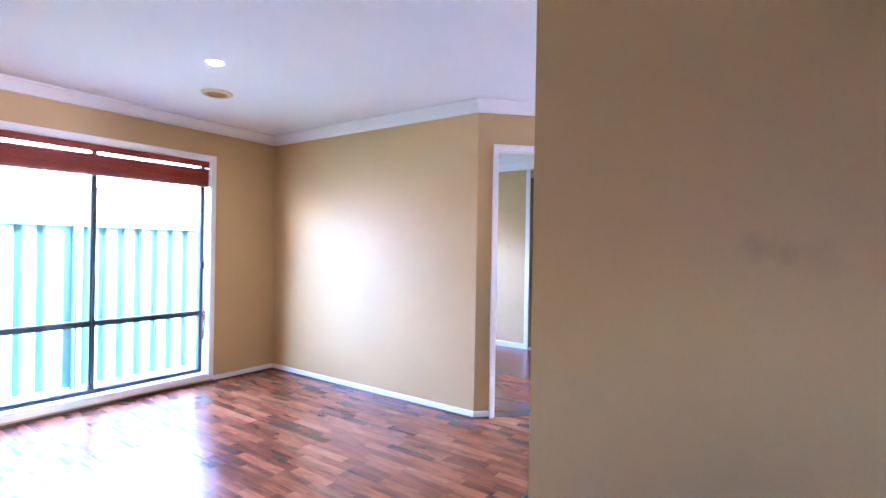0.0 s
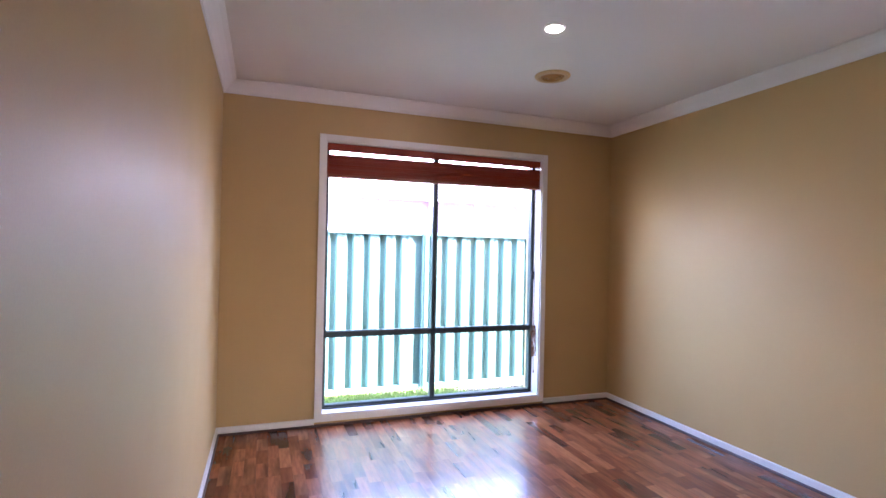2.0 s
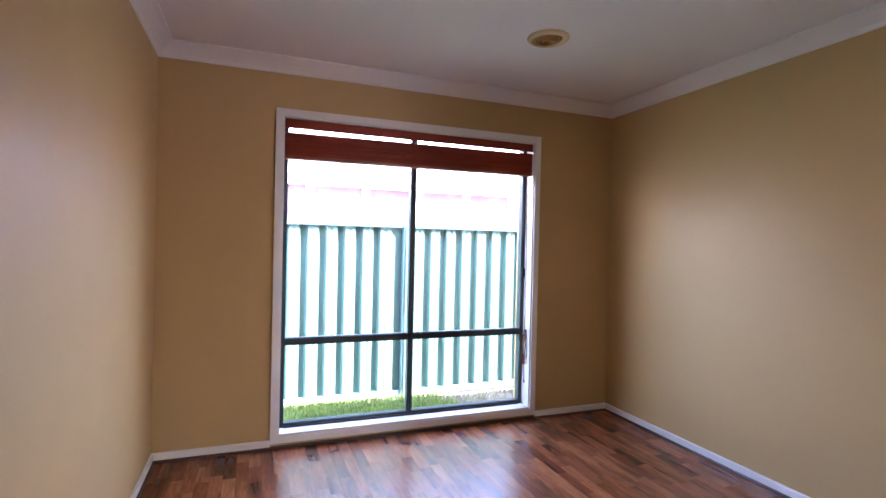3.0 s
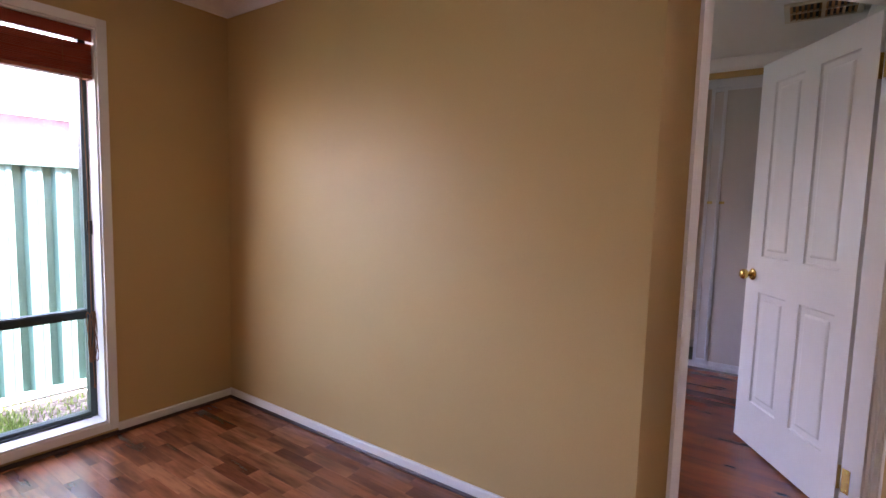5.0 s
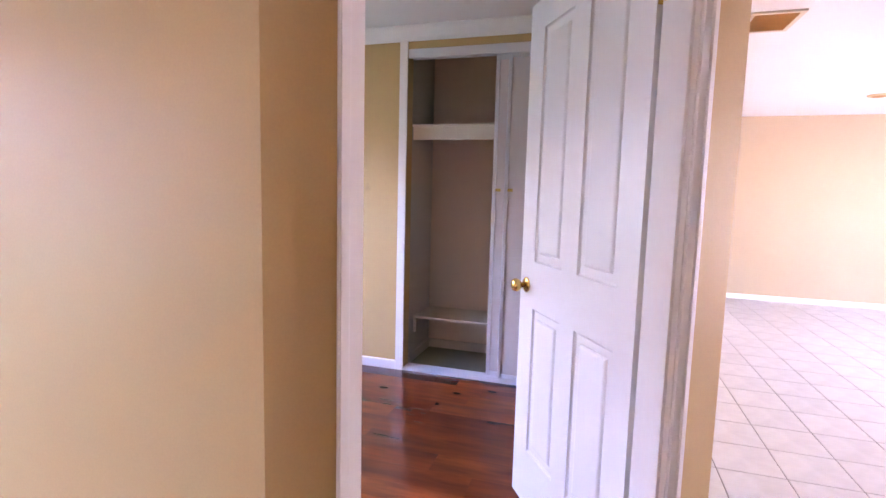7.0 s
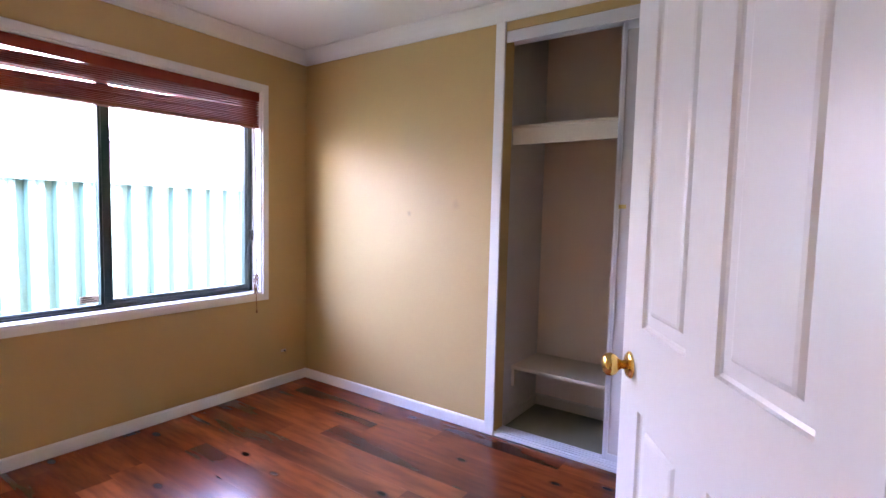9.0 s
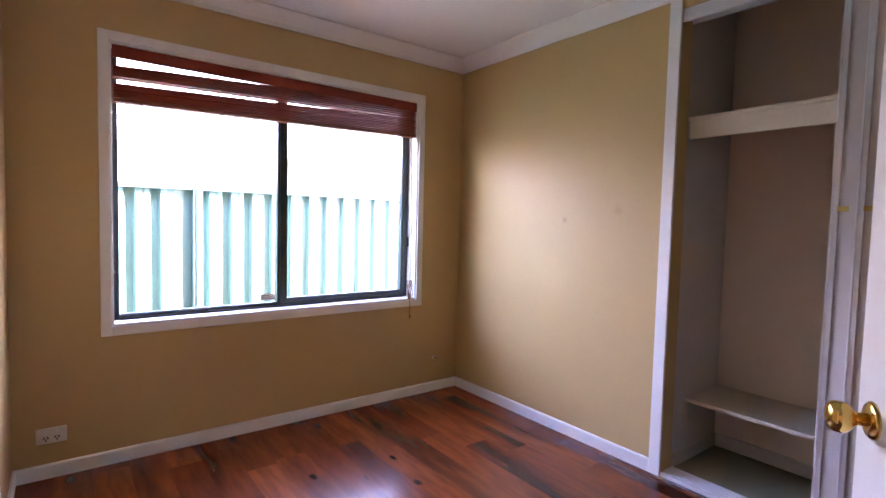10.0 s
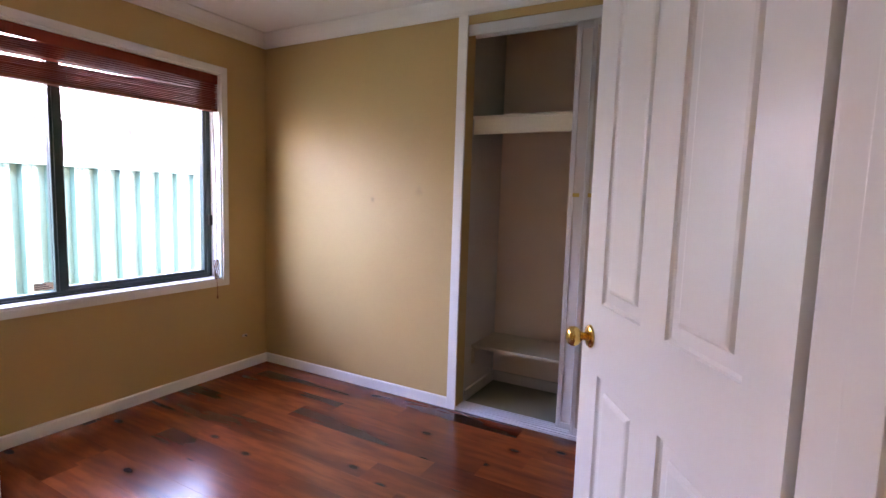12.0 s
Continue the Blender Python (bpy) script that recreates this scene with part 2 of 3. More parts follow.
def part(name, bm, material, parent, label="", smooth=False, m=None):
    ob = new(name, finish(name, bm, material, smooth))
    ob.parent = parent
    if m is not None:
        ob.matrix_basis = m
    if label:
        ob["label"] = label
    return ob


def thing(name, label, category, place=None, kind="", group=""):
    ob = new(name)
    ob.empty_display_size = 0.1
    if place is not None:
        ob.matrix_basis = place
    return tagged(ob, label, category, group, kind)


def structure(name, bm, material, label, category, smooth=False):
    return tagged(new(name, finish(name, bm, material, smooth)), label, category, kind="structure")


# ---- plan ----
H = 2.42                       # ceiling
N = 5.3                        # inside of the window wall
XL, XR, XB, XE = 0.81, 4.004, 4.11, 6.68   # lounge west, lounge east, bedroom west, bedroom east
C45 = pose(XR, 2.816, 0, 0, 0, -45)        # splayed door wall: x along it, y into the bedroom
S45 = math.sqrt(0.5)


def at45(s, d=0.0):
    return (XR + S45 * (s + d), 2.816 + S45 * (d - s))


# ---- walls, ceilings, floors ----
bm = bmesh.new()
holes = [(1.5, 3.3, 0.078, 2.075), (4.495, 6.295, 0.69, 2.075)]
x = 0.5
for x0, x1, z0, z1 in holes:
    box(bm, x, x0, N, N + 0.24, -0.4, H + 0.05)
    box(bm, x0, x1, N, N + 0.24, -0.4, z0)
    box(bm, x0, x1, N, N + 0.24, z1, H + 0.05)
    x = x1
box(bm, x, 7.4, N, N + 0.24, -0.4, H + 0.05)
structure("wall_north", bm, M_wall, "tan painted plaster wall with two windows", "wall")
structure("wall_west", boxed(XL - 0.1, XL, 1.3, N, -0.05, H + 0.05), M_wall, "tan painted plaster wall with a soft sheen", "wall")
structure("wall_party", boxed(XR, XB, 2.816, N, -0.05, H + 0.05), M_wall, "tan painted plaster wall between lounge and bedroom", "wall")
bm = bmesh.new()
for s0, s1, z0, z1 in ((0, 0.141, -0.05, H + 0.05), (0.998, 1.175, -0.05, H + 0.05), (0.141, 0.998, 2.065, H + 0.05)):
    box(bm, s0, s1, 0, 0.1, z0, z1)
bm.transform(C45)
structure("wall_splayed", bm, M_wall, "tan painted splayed wall with the bedroom doorway", "wall")
structure("wall_south_bedroom", boxed(4.835, 10.93, 1.985, 2.085, -0.05, H + 0.05), M_wall, "tan painted plaster wall along the living room", "wall")
bm = bmesh.new()
box(bm, XE, XE + 0.1, 3.645, N, -0.05, H + 0.05)
box(bm, XE, XE + 0.1, 2.085, 3.645, 2.288, H + 0.05)
structure("wall_east", bm, M_wall, "tan painted wall with faint smudges beside the wardrobe recess", "wall")
bm = bmesh.new()
box(bm, XE + 0.1, 7.25, 3.645, 3.7, -0.05, H + 0.05)
structure("wall_recess_back", boxed(7.25, 7.35, 2.085, 3.8, -0.05, H + 0.05), M_beige, "beige painted back wall of the wardrobe recess", "wall")
structure("wall_recess", bm, M_grey, "grey lined wardrobe recess walls", "wall")
structure("wall_stub", boxed(2.638, 2.74, -0.7, 1.711, -0.05, H + 0.05), M_wall, "tan painted end of the hall wall", "wall")
bm = bmesh.new()
box(bm, -1.0, XL - 0.1, 1.3, 1.4, -0.05, H + 0.05)
# west wall around an unseen opening, added to let daylight onto the stub wall
for b in ((-0.8, 0.55, -0.05, H + 0.05), (0.85, 1.4, -0.05, H + 0.05), (0.55, 0.85, 1.4, H + 0.05), (0.55, 0.85, -0.05, 1.0)):
    box(bm, -1.1, -1.0, *b)
box(bm, -1.0, 2.74, -0.8, -0.7, -0.05, H + 0.05)
structure("wall_hall", bm, M_wall, "plain tan walls that close the hall, with an unseen added daylight opening", "wall")
bm = bmesh.new()
box(bm, 10.93, 11.05, -3.2, 2.085, -0.05, H + 0.05)
structure("wall_living_east", bm, M_living, "long plain pale beige wall of the tiled living room", "wall")
bm = bmesh.new()
box(bm, 2.64, 7.4, -3.2, -3.1, -0.05, H + 0.05)
box(bm, 8.7, 10.93, -3.2, -3.1, -0.05, H + 0.05)
box(bm, 7.4, 8.7, -3.2, -3.1, 2.15, H + 0.05)
box(bm, 2.64, 2.74, -3.1, -0.8, -0.05, H + 0.05)
structure("wall_living_south", bm, M_living, "plain pale beige wall with a wide opening to daylight", "wall")
bm = bmesh.new()
box(bm, -1.2, 7.5, 1.985, N + 0.3, H, H + 0.12)
box(bm, -1.2, 11.1, -3.3, 1.985, H, H + 0.12)
structure("ceiling", bm, M_ceiling, "flat white painted plasterboard ceiling", "ceiling")
# unseen slab, added to block direct sun at the south opening
structure("sun_block_south", boxed(2.0, 11.5, -4.1, -3.3, H + 0.02, H + 0.14), M_white, "unseen white slab added to keep sun out of the living room opening", "eaves")
# eaves out of view; their depth is set to cast shade up to the fence
structure("eaves", boxed(-1.2, 7.6, N + 0.3, N + 0.85, H + 0.02, H + 0.14), M_white, "unseen white eaves above the outside wall, deepened to shade the ground", "eaves")

COVE = [(0, H + 0.001), (0.085, H + 0.001), (0.085, H - 0.008), (0.062, H - 0.02), (0.036, H - 0.042), (0.017, H - 0.064), (0.01, H - 0.083), (0, H - 0.085)]
structure("cornice_lounge", sweep(bmesh.new(), [(XL, 1.3), (XL, N), (XR, N), (XR, 2.816), at45(1.175)], COVE), M_ceiling, "white coved plaster cornice", "cornice")
structure("cornice_bedroom", sweep(bmesh.new(), [at45(1.05, 0.1), at45(0.05, 0.1), (XB, N), (XE, N), (XE, 2.085), (5.0, 2.085)], COVE), M_ceiling, "white coved plaster cornice", "cornice")

SKA = [(0, 0.016), (0.012, 0.016), (0.012, 0.05), (0.009, 0.056), (0, 0.057)]
SKB = [(0, 0.0), (0.012, 0.0), (0.012, 0.06), (0.008, 0.067), (0, 0.068)]
BEAD = [(0, 0), (0.02, 0), (0.019, 0.008), (0.014, 0.0155), (0, 0.0158)]
bm, bd = bmesh.new(), bmesh.new()
for run in ([(XL, 1.3), (XL, N), (1.457, N)], [(3.347, N), (XR, N), (XR, 2.816), at45(0.117)], [at45(1.032), at45(1.175), (10.93, 1.985)]):
    sweep(bm, run, SKA)
for run in ([(XL, 1.3), (XL, N), (XR, N), (XR, 2.816), at45(0.117)],):
    sweep(bd, run, BEAD)
sweep(bm, [(10.93, 1.985), (10.93, -3.1)], SKB)
sweep(bm, [(2.74, 1.711), (2.638, 1.711), (2.638, -0.7)][::-1], SKA)
structure("baseboard_lounge", bm, M_white, "low white painted skirting board", "baseboard")
structure("trim_floor_bead", bd, M_brown, "dark brown bead at the edge of the floor", "trim")
bm = bmesh.new()
sweep(bm, [at45(0.117, 0.1), at45(0.05, 0.1), (XB, N), (XE, N), (XE, 3.705)], SKB)
structure("baseboard_bedroom", bm, M_white, "white painted skirting board", "baseboard")


# ---- windows ----
def window(name, x0, x1, z0, z1, mull, transom, label):
    w = thing(name, label, "window", kind="structure")
    t, proud = 0.045, 0.016
    for nm, b in (("architrave", (x0 - t, x0, N - proud, N, z0 - t, z1 + t)), ("architrave", (x1, x1 + t, N - proud, N, z0 - t, z1 + t)),
                  ("architrave", (x0, x1, N - proud + 0.001, N, z1, z1 + t)), ("architrave", (x0, x1, N - proud + 0.001, N, z0 - t, z0))):
        part(nm, boxed(*b, bevel=0.003), M_white, w, "white painted timber surround")
    d0, d1 = N - 0.004, N + 0.1
    for nm, b in (("reveal", (x0 - 0.001, x0 + 0.01, d0, d1, z0, z1)), ("reveal", (x1 - 0.01, x1 + 0.001, d0, d1, z0, z1)),
                  ("reveal", (x0 + 0.01, x1 - 0.01, d0, d1, z1 - 0.01, z1 + 0.001)), ("window_sill", (x0 + 0.01, x1 - 0.01, d0 - 0.006, d1, z0 - 0.001, z0 + 0.012))):
        part(nm, boxed(*b, bevel=0.002), M_white, w)
    f, y0, y1 = 0.04, N + 0.1, N + 0.15
    bm = bmesh.new()
    box(bm, x0, x0 + f, y0, y1, z0, z1, 0.002)
    box(bm, x1 - f, x1, y0, y1, z0, z1, 0.002)
    box(bm, x0 + f, x1 - f, y0 + 0.002, y1, z0, z0 + f, 0.002)
    box(bm, x0 + f, x1 - f, y0 + 0.002, y1, z1 - f, z1, 0.002)
    # raised outer rails give the frame its stepped section
    box(bm, x0 + f, x1 - f, y0 - 0.012, y0 + 0.002, z0 + 0.002, z0 + 0.022, 0.002)
    part("window_frame", bm, M_green, w, "dark green powder-coated aluminium frame")
    spans = [(x0 + f, mull - 0.02), (mull + 0.02, x1 - f)]
    bm = boxed(mull - 0.02, mull + 0.02, y0 + 0.001, y1 - 0.002, z0 + f, z1 - f, bevel=0.002)
    box(bm, mull - 0.006, mull + 0.006, y0 - 0.008, y0 + 0.001, z0 + f, z1 - f)
    part("mullion", bm, M_green, w)
    rows = [(z0 + f, z1 - f)]
    if transom:
        for a, b in spans:
            bm = boxed(a, b, y0 + 0.003, y1 - 0.004, transom - 0.024, transom + 0.024, bevel=0.002)
            box(bm, a, b, y0 - 0.006, y0 + 0.003, transom + 0.008, transom + 0.018)
            part("transom", bm, M_green, w)
        rows = [(z0 + f, transom - 0.024), (transom + 0.024, z1 - f)]
    else:
        a, b = spans[1]
        bm = bmesh.new()
        for c in ((a, a + 0.022, y0 + 0.004, y1 - 0.006, z0 + f, z1 - f), (b - 0.022, b, y0 + 0.004, y1 - 0.006, z0 + f, z1 - f),
                  (a + 0.022, b - 0.022, y0 + 0.005, y1 - 0.006, z0 + f, z0 + f + 0.022), (a + 0.022, b - 0.022, y0 + 0.005, y1 - 0.006, z1 - f - 0.022, z1 - f)):
            box(bm, *c, bevel=0.002)
        part("sliding_sash", bm, M_green, w)
        part("sticker", boxed(mull - 0.115, mull - 0.025, y0 + 0.019, y0 + 0.0205, z0 + f + 0.012, z0 + f + 0.052), M_label, w, "beige sticker with small print")
        for k in range(3):
            part("sticker_print", boxed(mull - 0.108, mull - 0.035 - 0.012 * k, y0 + 0.0175, y0 + 0.0186, z0 + f + 0.02 + 0.01 * k, z0 + f + 0.024 + 0.01 * k), M_brown, w)
    for a, b in spans:
        for c, d in rows:
            g = part("pane", boxed(a, b, y0 + 0.022, y0 + 0.027, c, d), M_glass, w, "clear glass")
            g.visible_shadow = False
    part("latch", boxed(x1 - f + 0.006, x1 - f + 0.03, y0 - 0.016, y0, 1.06, 1.13, bevel=0.003), M_dark, w, "black plastic latch")
    return w


window("window_1", 1.5, 3.3, 0.078, 2.075, 2.388, 0.645, "tall green aluminium window in white surround, reaching near the floor")
window("window_2", 4.495, 6.295, 0.69, 2.075, 5.365, None, "wide green aluminium sliding window in white surround")


def blind(x0, x1, top, head, slats, lean, tail, label):
    """A raised timber venetian blind: valance, loose slats, a stack and a bottom rail. lean: how much higher the stack's far end hangs."""
    b = thing("venetian_blind", label, "blind", group="timber blinds")
    y0, y1 = N + 0.012, N + 0.066
    part("valance", boxed(x0, x1, y0 - 0.006, y0 + 0.002, top - head, top - 0.002, bevel=0.002), M_blind, b, "flat red-brown timber valance")
    part("headrail", boxed(x0 + 0.005, x1 - 0.005, y0 + 0.006, y1, top - 0.045, top - 0.004, bevel=0.002), M_blind, b)

    def slat(z, tip, rise, name="slat", mat=M_blind, th=0.0056):
        bm = bmesh.new()
        n = 5
        ring = []
        for i in range(n + 1):
            u = i / n
            y, dz = y0 + (y1 - y0) * u, 0.0025 * math.sin(math.pi * u) + tip * (0.5 - u)
            ring.append((y, dz))
        lo = [[bm.verts.new((x, y, z + dz + (rise if x == x1 else 0))) for y, dz in ring] for x in (x0 + 0.004, x1)]
        hi = [[bm.verts.new((x, y, z + dz + th + (rise if x == x1 else 0))) for y, dz in ring] for x in (x0 + 0.004, x1)]
        for i in range(n):
            bm.faces.new((lo[0][i], lo[0][i + 1], lo[1][i + 1], lo[1][i]))
            bm.faces.new((hi[0][i], hi[1][i], hi[1][i + 1], hi[0][i + 1]))
        for k in (0, n):
            bm.faces.new((lo[0][k], lo[1][k], hi[1][k], hi[0][k]))
        for k in (0, 1):
            bm.faces.new(lo[k] + hi[k][::-1])
        bmesh.ops.recalc_face_normals(bm, faces=bm.faces)
        part(name, bm, mat, b)
    for z, tip, rise in slats:
        slat(z, tip, rise)
    slat(tail, 0.0, lean, "bottom_rail", M_rail, 0.018)
    for k in range(5):
        x = x0 + 0.12 + (x1 - x0 - 0.24) * k / 4
        zb = tail + lean * (x - x0) / (x1 - x0)
        part("ladder_cord", cord_mesh(bmesh.new(), [(x, y0 - 0.003, top - head), (x, y0 - 0.003, zb + 0.01)], 0.0012), M_cord, b)
        part("cord_plug", lathe(bmesh.new(), [(0.002, -0.004), (0.006, -0.002), (0.006, 0.002)], pose(x, y0 + 0.012, zb - 0.002), 10), M_dark, b)
    return b


rs = random.Random(4)
stack = [(1.836 + 0.0072 * k, rs.uniform(0.001, 0.006), 0.012) for k in range(20)]
blind_a = blind(1.514, 3.286, 2.064, 0.058, stack, 0.012, 1.816, "raised red-brown timber venetian blind in the tall window")
stack = [(1.812 + 0.0068 * k, rs.uniform(0.002, 0.007), 0.035 + 0.004 * k) for k in range(10)] + [(1.912 + 0.0065 * k, 0.006 + 0.002 * k, 0.045 + 0.007 * k) for k in range(7)]
blind_b = blind(4.509, 6.281, 2.064, 0.06, stack, 0.035, 1.792, "raised red-brown timber venetian blind with loose uneven slats")


def pull_cord(b, x, z_top, z_tie, z_end):
    y = N - 0.022
    part("pull_cord", cord_mesh(bmesh.new(), [(x, N + 0.002, z_top), (x + 0.003, y, (z_top + z_tie) / 2), (x, y, z_tie)], 0.0026), M_cord, b, "thin brown lift cord")
    bm = bmesh.new()
    for k in range(5):
        w = 0.008 + 0.004 * k
        cord_mesh(bm, [(x + w * math.sin(6.2832 * i / 14 + k), y - 0.003 * (k % 2), z_tie - (z_tie - z_end) * 0.5 * (1 - math.cos(6.2832 * i / 14))) for i in range(15)], 0.0024)
    part("cord_bundle", bm, M_cord, b, "bunched brown cord")
    part("cord_tail", cord_mesh(bmesh.new(), [(x, y, z_end), (x + 0.004, y, z_end - 0.12)], 0.0024), M_cord, b)
    part("cord_tassel", lathe(bmesh.new(), [(0.002, 0.012), (0.005, 0.008), (0.006, -0.006), (0.003, -0.012)], pose(x + 0.004, y, z_end - 0.125), 10), M_cord, b)


pull_cord(blind_a, 3.235, 1.86, 0.68, 0.42)
pull_cord(blind_b, 6.235, 1.86, 0.83, 0.7)

# ---- splayed doorway ----
dw = thing("door_1", "white painted door frame in the splayed wall", "door frame", C45, kind="structure")
for nm, b in (("jamb", (0.14, 0.157, -0.003, 0.102, 0, 2.05)), ("jamb", (0.982, 1.0, -0.003, 0.103, 0, 2.05)), ("head", (0.14, 1.0, -0.003, 0.103, 2.05, 2.068)),
              ("door_stop", (0.155, 0.168, 0.012, 0.058, 0, 2.038)), ("door_stop", (0.97, 0.984, 0.012, 0.058, 0, 2.038)), ("door_stop", (0.157, 0.982, 0.012, 0.058, 2.038, 2.05))):
    part(nm, boxed(*b, bevel=0.002), M_white, dw)
for y0, y1, yb0, yb1 in ((-0.011, 0.001, -0.018, -0.009), (0.099, 0.111, 0.109, 0.118)):
    for s0, s1, inner in (((0.118, 0.16, 1) if y0 < 0 else (0.105, 0.148, 1)), (0.987, 1.032, 0)):
        bm = boxed(s0, s1, y0, y1, 0, 2.1, bevel=0.002)
        c = s0 + 0.010 if inner else s1 - 0.010
        box(bm, c - 0.008, c + 0.008, yb0, yb1, 0, 2.092, 0.002)
        part("architrave", bm, M_white, dw)
    bm = boxed(0.16, 0.987, y0, y1, 2.055, 2.1, bevel=0.002)
    box(bm, 0.13, 1.02, yb0, yb1, 2.082, 2.096, 0.002)
    part("architrave", bm, M_white, dw)

# ---- bedroom door ----
DW, DT, Z0, Z1 = 0.78, 0.036, 0.012, 2.047
door = thing("panel_door", "white four-panel timber door standing open into the bedroom", "door", pose(4.787, 2.21, 0, 0, 0, 32))
us = ((0.095, 0.325), (0.43, 0.655))
zs = ((0.245, 0.845), (1.035, 1.935))
bm = bmesh.new()
for u0, u1 in ((0, us[0][0]), (us[0][1], us[1][0]), (us[1][1], DW)):
    box(bm, u0, u1, -DT, 0, Z0, Z1)
for z0, z1 in ((Z0, zs[0][0]), (zs[0][1], zs[1][0]), (zs[1][1], Z1)):
    for u0, u1 in us:
        box(bm, u0, u1, -DT, 0, z0, z1)
bmesh.ops.remove_doubles(bm, verts=bm.verts, dist=0.0002)
slab = part("slab", bm, M_door, door)
for u0, u1 in us:
    for z0, z1 in zs:
        bm = bmesh.new()
        for face in (0, 1):
            loops = []
            for inset, dep in ((0, 0.0), (0.003, 0.006), (0.009, 0.009), (0.034, 0.0085), (0.04, 0.003), (0.047, 0.001)):
                y = -dep if face == 0 else -DT + dep
                loops.append([bm.verts.new(p) for p in ((u0 + inset, y, z0 + inset), (u1 - inset, y, z0 + inset), (u1 - inset, y, z1 - inset), (u0 + inset, y, z1 - inset))])
            for a, b in zip(loops, loops[1:]):
                for k in range(4):
                    bm.faces.new((a[k], a[(k + 1) % 4], b[(k + 1) % 4], b[k]))
            bm.faces.new(loops[-1])
        bmesh.ops.recalc_face_normals(bm, faces=bm.faces)
        part("panel", bm, M_door, door, "moulded raised panel")
for face, sgn in ((0, 1), (1, -1)):
    base = pose(DW - 0.06, 0 if face == 0 else -DT, 0.932, -90 * sgn)
    knob = part("knob", lathe(bmesh.new(), [(0.011, 0.004), (0.011, 0.022), (0.015, 0.028), (0.024, 0.036), (0.0275, 0.046), (0.026, 0.056), (0.02, 0.063), (0.008, 0.066)]), M_brass, door, "round polished brass knob", True, base)
    part("rosette", lathe(bmesh.new(), [(0.032, -0.001), (0.032, 0.003), (0.028, 0.007), (0.016, 0.009)]), M_brass, knob, "", True)
part("latch_plate", boxed(DW - 0.001, DW + 0.0015, -0.03, -0.006, 0.89, 0.96), M_brass, door)
for z in (1.84, 0.19):
    bm = boxed(-0.0016, 0.0012, -DT + 0.002, -0.003, z - 0.05, z + 0.05)
    for dz in (-0.036, 0, 0.036):
        lathe(bm, [(0.0038, 0), (0.0034, 0.0012)], pose(-0.0016, -0.012 - 0.006 * (dz == 0), z + dz, 0, -90), 10)
    for k in range(5):
        lathe(bm, [(0.005, 0), (0.005, 0.0185)], pose(-0.003, -DT - 0.003, z - 0.05 + 0.02 * k), 12)
    part("hinge", bm, M_brass, door, "brass butt hinge", False)
    bm = boxed(0.9795, 0.983, 0.062, 0.101, z - 0.05, z + 0.05)
    for dz in (-0.036, 0, 0.036):
        lathe(bm, [(0.0042, 0), (0.0036, 0.0014)], pose(0.9795, 0.08 - 0.008 * (dz == 0), z + dz, 0, -90), 10)
    part("hinge_leaf", bm, M_brass, dw, "brass hinge leaf")

# ---- wardrobe recess ----
structure("trim_wardrobe", boxed(XE - 0.014, XE + 0.1, 3.6455, 3.703, 0, H - 0.083, bevel=0.003), M_white, "white painted upright at the wardrobe opening", "trim")
tr = thing("wardrobe_track", "aluminium head and floor tracks of the sliding wardrobe", "track", kind="structure")
bm = bmesh.new()
box(bm, XE + 0.004, XE + 0.01, 2.09, 3.645, 2.225, 2.286)
box(bm, XE + 0.01, XE + 0.1, 2.09, 3.645, 2.274, 2.286)
box(bm, XE + 0.05, XE + 0.054, 2.09, 3.645, 2.24, 2.274)
box(bm, XE + 0.094, XE + 0.1, 2.09, 3.645, 2.235, 2.274)
part("head_track", bm, M_alu, tr)
bm = bmesh.new()
box(bm, XE - 0.004, XE + 0.11, 2.09, 3.645, 0, 0.012)
for dx in (0.0, 0.03, 0.052, 0.075, 0.1):
    box(bm, XE + dx, XE + dx + 0.007, 2.09, 3.645, 0.012, 0.022)
part("floor_track", bm, M_alu, tr)


def sliding_door(y1, x, tape):
    d = thing("sliding_door", "grey vinyl sliding wardrobe door with aluminium stiles, pushed aside", "wardrobe door", group="wardrobe doors")
    y0 = y1 - 0.83
    part("panel", boxed(x + 0.008, x + 0.02, y0 + 0.02, y1 - 0.02, 0.05, 2.215), M_panel, d, "flat grey vinyl panel")
    for a in (y0, y1 - 0.024):
        bm = bmesh.new()
        box(bm, x, x + 0.028, a, a + 0.024, 0.026, 2.235, 0.002)
        box(bm, x - 0.004, x, a + (0.0 if a == y0 else 0.017), a + (0.007 if a == y0 else 0.024), 0.026, 2.235)
        part("stile", bm, M_alu, d, "thin aluminium stile")
    for z in (0.026, 2.2):
        part("rail", boxed(x + 0.002, x + 0.026, y0 + 0.024, y1 - 0.024, z, z + 0.03), M_alu, d)
    part("tape", boxed(x - 0.0012, x - 0.0002, y1 - 0.058 - tape, y1 - 0.022 - tape, 1.325, 1.345), M_tape, d, "strip of yellow tape")


sliding_door(3.035, XE + 0.062, 0.0)
sliding_door(2.945, XE + 0.022, 0.0)
sh = thing("wardrobe_shelf", "cream melamine hat shelf with a deep front edge in the wardrobe", "shelf")
part("board", boxed(XE + 0.1, 7.25, 2.09, 3.6445, 1.772, 1.79, bevel=0.002), M_shelf, sh)
part("front_edge", boxed(XE + 0.103, XE + 0.121, 2.09, 3.638, 1.682, 1.7715, bevel=0.002), M_shelf, sh)
sh = thing("shoe_shelf", "low cream melamine shelf in the wardrobe", "shelf")
part("board", boxed(6.87, 7.25, 2.09, 3.6445, 0.347, 0.365, bevel=0.002), M_shelf, sh)
